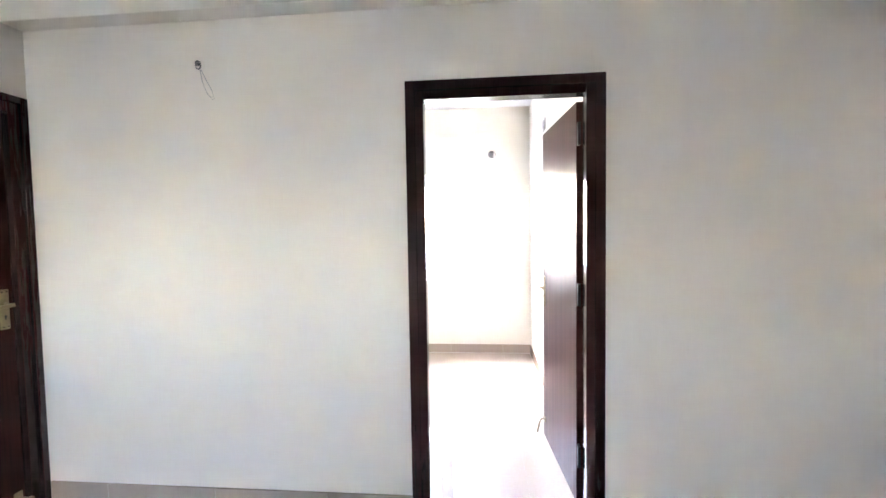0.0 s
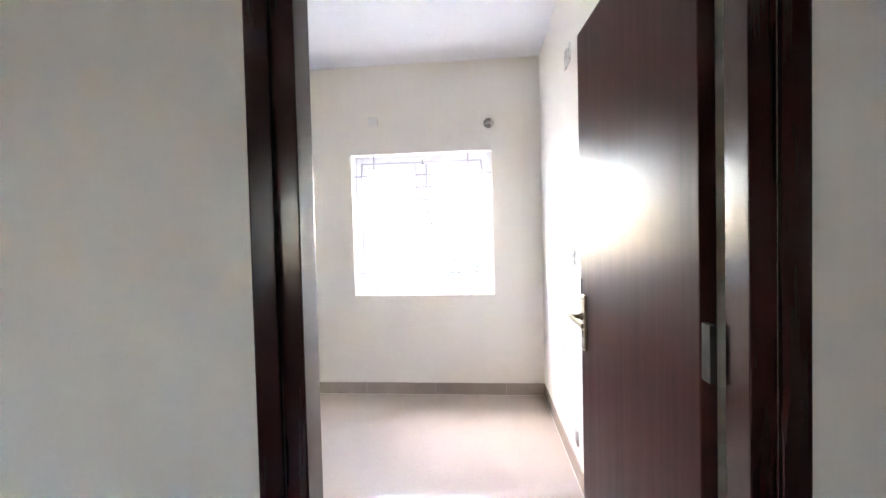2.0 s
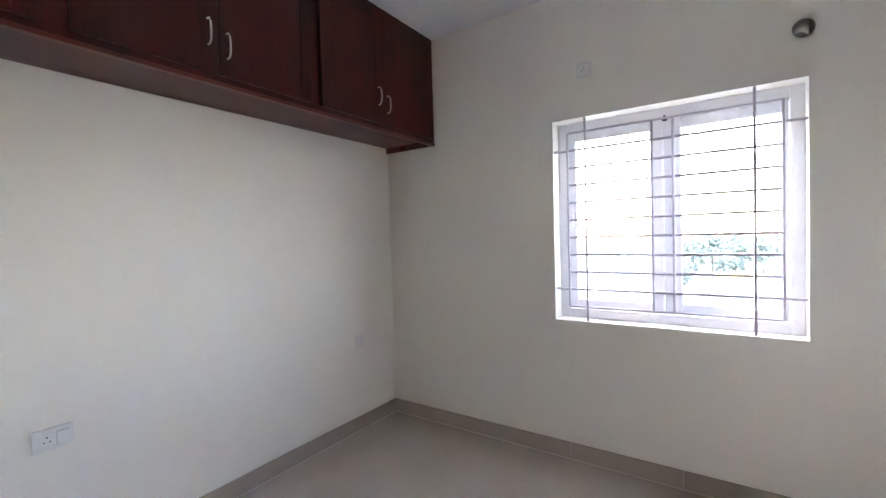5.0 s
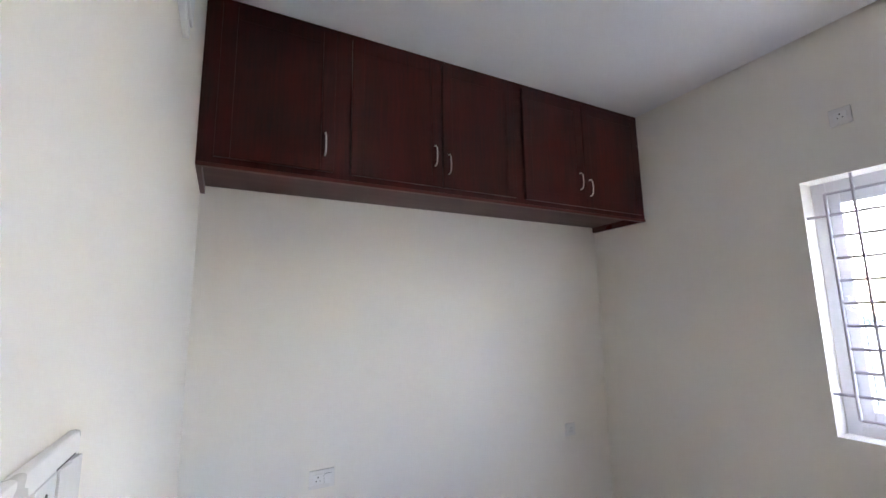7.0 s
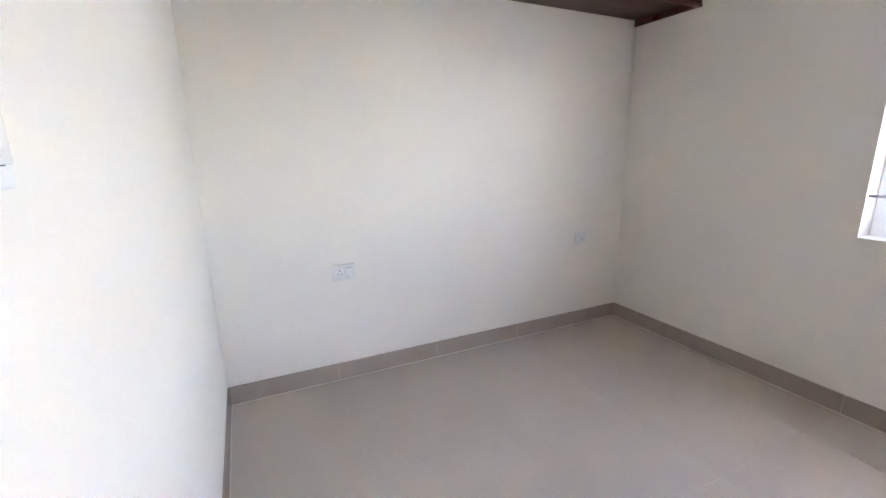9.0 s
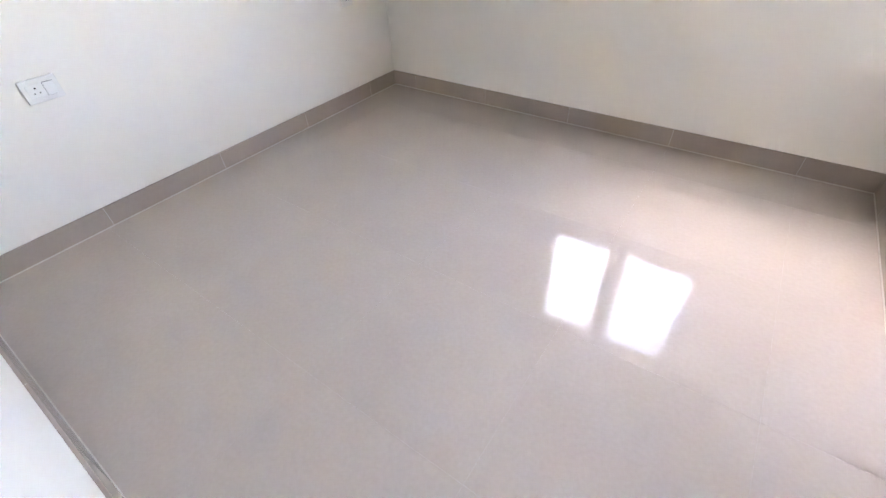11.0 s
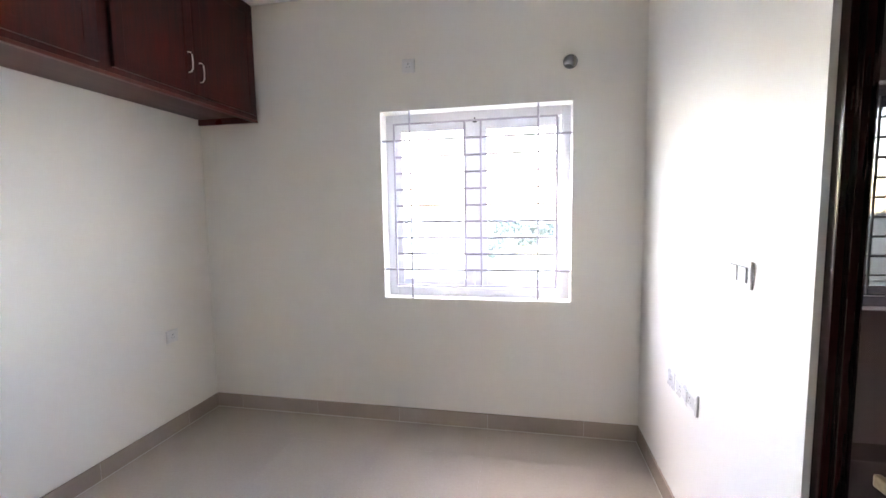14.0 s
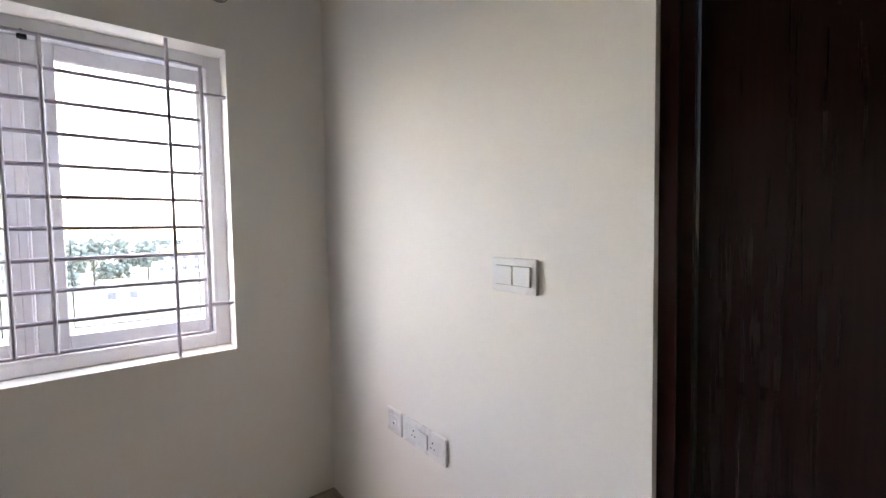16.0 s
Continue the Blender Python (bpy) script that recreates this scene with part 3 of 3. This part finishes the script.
# ---- outside ----
tagged(part("ground", box(-500, 500, -500, 900, -11.5, -11.0), GROUND), "dry open ground far below the window", "ground", kind="structure")
clump = bmesh.new()
bmesh.ops.create_icosphere(clump, subdivisions=1, radius=1.0)
ball = [v.co.copy() for v in clump.verts]
ball_faces = [[v.index for v in f.verts] for f in clump.faces]
clump.free()
leaf_verts, leaf_faces = [], []
for k in range(110):
    d = random.uniform(280, 620)
    a = random.uniform(-0.75, 0.75)
    cx, cy, r = d * math.sin(a), 3 + d * math.cos(a), random.uniform(2.2, 4.5)
    for j in range(22):
        v = Vector((random.gauss(0, 1), random.gauss(0, 1), random.gauss(0, 0.8))).normalized() * r * random.uniform(0.5, 1.05)
        size, first = r * random.uniform(0.2, 0.38), len(leaf_verts)
        leaf_verts += [p * size * random.uniform(0.75, 1.25) + Vector((cx, cy, -11 + r * 1.15)) + v for p in ball]
        leaf_faces += [[first + q for q in f] for f in ball_faces]
woods_mesh = bpy.data.meshes.new("far_woods")
woods_mesh.from_pydata(leaf_verts, [], leaf_faces)
woods_mesh.materials.append(LEAVES)
tagged(new("far_woods", woods_mesh), "hazy green tree crowns in the distance", "trees", kind="stuff")


def house(x, y, w, d, storeys, band):
    """A plain far block with windows and a parapet."""
    o = thing("far_house", (x, y, -11), "pale plastered house with a flat roof in the distance", "house", "far houses")
    h = storeys * 3.1
    part("wall", box(x - w / 2, x + w / 2, y, y + d, -11, -11 + h), PLASTER, o)
    part("parapet", box(x - w / 2 - 0.15, x + w / 2 + 0.15, y - 0.15, y + d + 0.15, -11 + h, -10.2 + h), YELLOW if band else PLASTER, o)
    for s in range(storeys):
        for k in range(int(w // 3)):
            wx = x - w / 2 + 1.5 + 3 * k
            part("window", box(wx - 0.6, wx + 0.6, y - 0.04, y + 0.1, -10 + s * 3.1, -8.7 + s * 3.1), GASKET, o)


for args in ((-60, 130, 22, 12, 3, False), (-24, 140, 18, 12, 3, False), (20, 150, 20, 12, 2, True), (75, 135, 24, 12, 3, False), (110, 160, 20, 12, 3, True)):
    house(*args)

house(1.6, 92, 6.4, 7, 1, True)
BARK = mat("grey_brown_bark", (0.10, 0.08, 0.06), 0.9, scale=1.5, fine=8, amount=0.7, bump=0.0)


def tree(x, y, height, spread):
    """A far broad-leaved tree: tapered trunk, limbs, and a crown of many uneven leaf clumps."""
    o = thing("tree", (x, y, -11), "hazy broad-leaved green tree between far houses", "tree", "far trees")
    trunk = tube([(x, y, -11), (x + 0.1, y, -11 + height * 0.3), (x, y + 0.1, -11 + height * 0.55)], 0.28, n=8)
    for v in trunk.verts:
        f = 1 - 0.55 * (v.co.z + 11) / (height * 0.55)
        v.co.x, v.co.y = x + (v.co.x - x) * f, y + (v.co.y - y) * f
    part("trunk", trunk, BARK, o)
    tips = []
    for k in range(6):
        a, r = k * math.tau / 6 + random.uniform(-0.3, 0.3), spread * random.uniform(0.45, 0.8)
        tip = (x + r * math.cos(a), y + r * math.sin(a), -11 + height * random.uniform(0.20, 0.80))
        part("limb", tube([(x, y, -11 + height * 0.36), ((x + tip[0]) / 2, (y + tip[1]) / 2, -11 + height * 0.45), tip], 0.09, n=6), BARK, o)
        tips.append(Vector(tip))
    tips.append(Vector((x, y, -11 + height * 0.85)))
    verts, faces = [], []
    for k in range(260):
        at = random.choice(tips) + Vector((random.gauss(0, 1), random.gauss(0, 1), random.gauss(0, 0.8))) * spread * 0.30
        size, first = random.uniform(0.25, 0.62), len(verts)
        verts += [p * size * random.uniform(0.6, 1.35) + at for p in ball]
        faces += [[first + q for q in f] for f in ball_faces]
    me = bpy.data.meshes.new("crown")
    me.from_pydata([v - Vector((x, y, -11)) for v in verts], [], faces)
    me.materials.append(LEAVES)
    crown = new("crown", me)
    crown.parent = o


for args in ((-7.5, 118, 10.5, 3.2), (-3.2, 124, 12.0, 3.8), (1.4, 130, 11.0, 3.4), (-9.5, 104, 7.5, 2.6), (7.5, 136, 9.5, 3.0)):
    tree(*args)

# ---- floor and skirting pieces ----
slab_b = tagged(part("floor", box(X0 - 0.2, X1 + 0.15, FACE, Y1 + 0.2, -0.12, -0.0008), GROUT), "polished beige vitrified tile bedroom floor", "floor", kind="structure")
slab_h = tagged(part("floor_hall", box(X0 - 0.2, HX1 + 0.15, HY0 - 0.2, FACE - 0.0005, -0.12, -0.0008), GROUT), "polished beige tile hall floor", "floor", kind="structure")


def tiles(owner, x0, x1, y0, y1, xs, ys):
    cache = {}
    for xa, xb in zip(xs, xs[1:]):
        for ya, yb in zip(ys, ys[1:]):
            a, b, c, d = max(xa, x0), min(xb, x1), max(ya, y0), min(yb, y1)
            if b - a < 0.01 or d - c < 0.01:
                continue
            key = (round(b - a, 3), round(d - c, 3))
            mid = Vector(((a + b) / 2, (c + d) / 2, -0.00035))
            if key in cache:
                ob = new("tile", cache[key])
                ob.parent = owner
                ob.location = mid - ORIGIN[owner]
            else:
                cache[key] = part("tile", box(a + 0.0003, b - 0.0003, c + 0.0003, d - 0.0003, -0.0007, 0.0, 0.0001, seg=1), TILE, owner).data


def cuts(a, b, at, step):
    k0 = math.floor((a - at) / step)
    return [at + step * k for k in range(k0, k0 + int((b - a) / step) + 3)]


tiles(slab_b, X0, X1 + 0.10, FACE, Y1, cuts(X0, X1 + 0.1, -0.592, 0.595), cuts(FACE, Y1, 0.612, 0.598))
tiles(slab_h, X0 - 0.05, HX1, HY0, FACE - 0.0005, cuts(X0, HX1, -0.592, 0.595), cuts(HY0, 0, 0.612 - 0.598, 0.598))


def skirting(name, axis, at, out, a, b, joints, label):
    """A run of skirting tiles standing proud of a wall by 10 mm, with a grout bed behind them."""
    w0, w1 = (at, at + out * 0.010)
    lo, hi = min(w0, w1), max(w0, w1)
    bed = box(a, b, min(at, at + out * 0.0075), max(at, at + out * 0.0075), 0.0, 0.0985) if axis == "x" else box(min(at, at + out * 0.0075), max(at, at + out * 0.0075), a, b, 0.0, 0.0985)
    owner = tagged(part(name, bed, GROUT), label, "skirting", kind="structure")
    stops = [a] + [j for j in joints if a + 0.02 < j < b - 0.02] + [b]
    for p, q in zip(stops, stops[1:]):
        g = 0.0016
        bm = box(p + g, q - g, lo, hi, 0.0045, 0.100, 0.0012, seg=1) if axis == "x" else box(lo, hi, p + g, q - g, 0.0045, 0.100, 0.0012, seg=1)
        part("skirting_tile", bm, SKIRT, owner)
    edge = sorted((at, at + out * 0.0125))
    line = box(a, b, *edge, 0.0002, 0.0042) if axis == "x" else box(*edge, a, b, 0.0002, 0.0042)
    part("grout_line", line, GROUT, owner, "pale grout line where skirting meets floor")


skirting("baseboard_north", "x", Y1, -1, X0, X1, cuts(X0, X1, -0.592, 0.592), "beige tile skirting under the window wall")
skirting("baseboard_west", "y", X0, 1, Y0, Y1 - 0.011, cuts(Y0, Y1, 0.640, 0.600), "beige tile skirting along the bedroom side wall")
skirting("baseboard_east", "y", X1, -1, DY1, Y1 - 0.011, cuts(DY1, Y1, 1.90, 0.600), "beige tile skirting beside the bathroom door")
skirting("baseboard_south", "x", Y0, 1, X0 + 0.011, -0.002, cuts(X0, 0, -0.592, 0.600), "beige tile skirting on the doorway wall")
skirting("baseboard_hall", "x", FACE, -1, X0 + 0.013, -0.001, cuts(X0, 0, -0.44, 0.600), "beige tile skirting along the hall wall")
skirting("baseboard_hall_east", "x", FACE, -1, 0.931, HX1, cuts(0.9, HX1, 1.2, 0.600), "beige tile skirting along the hall wall")
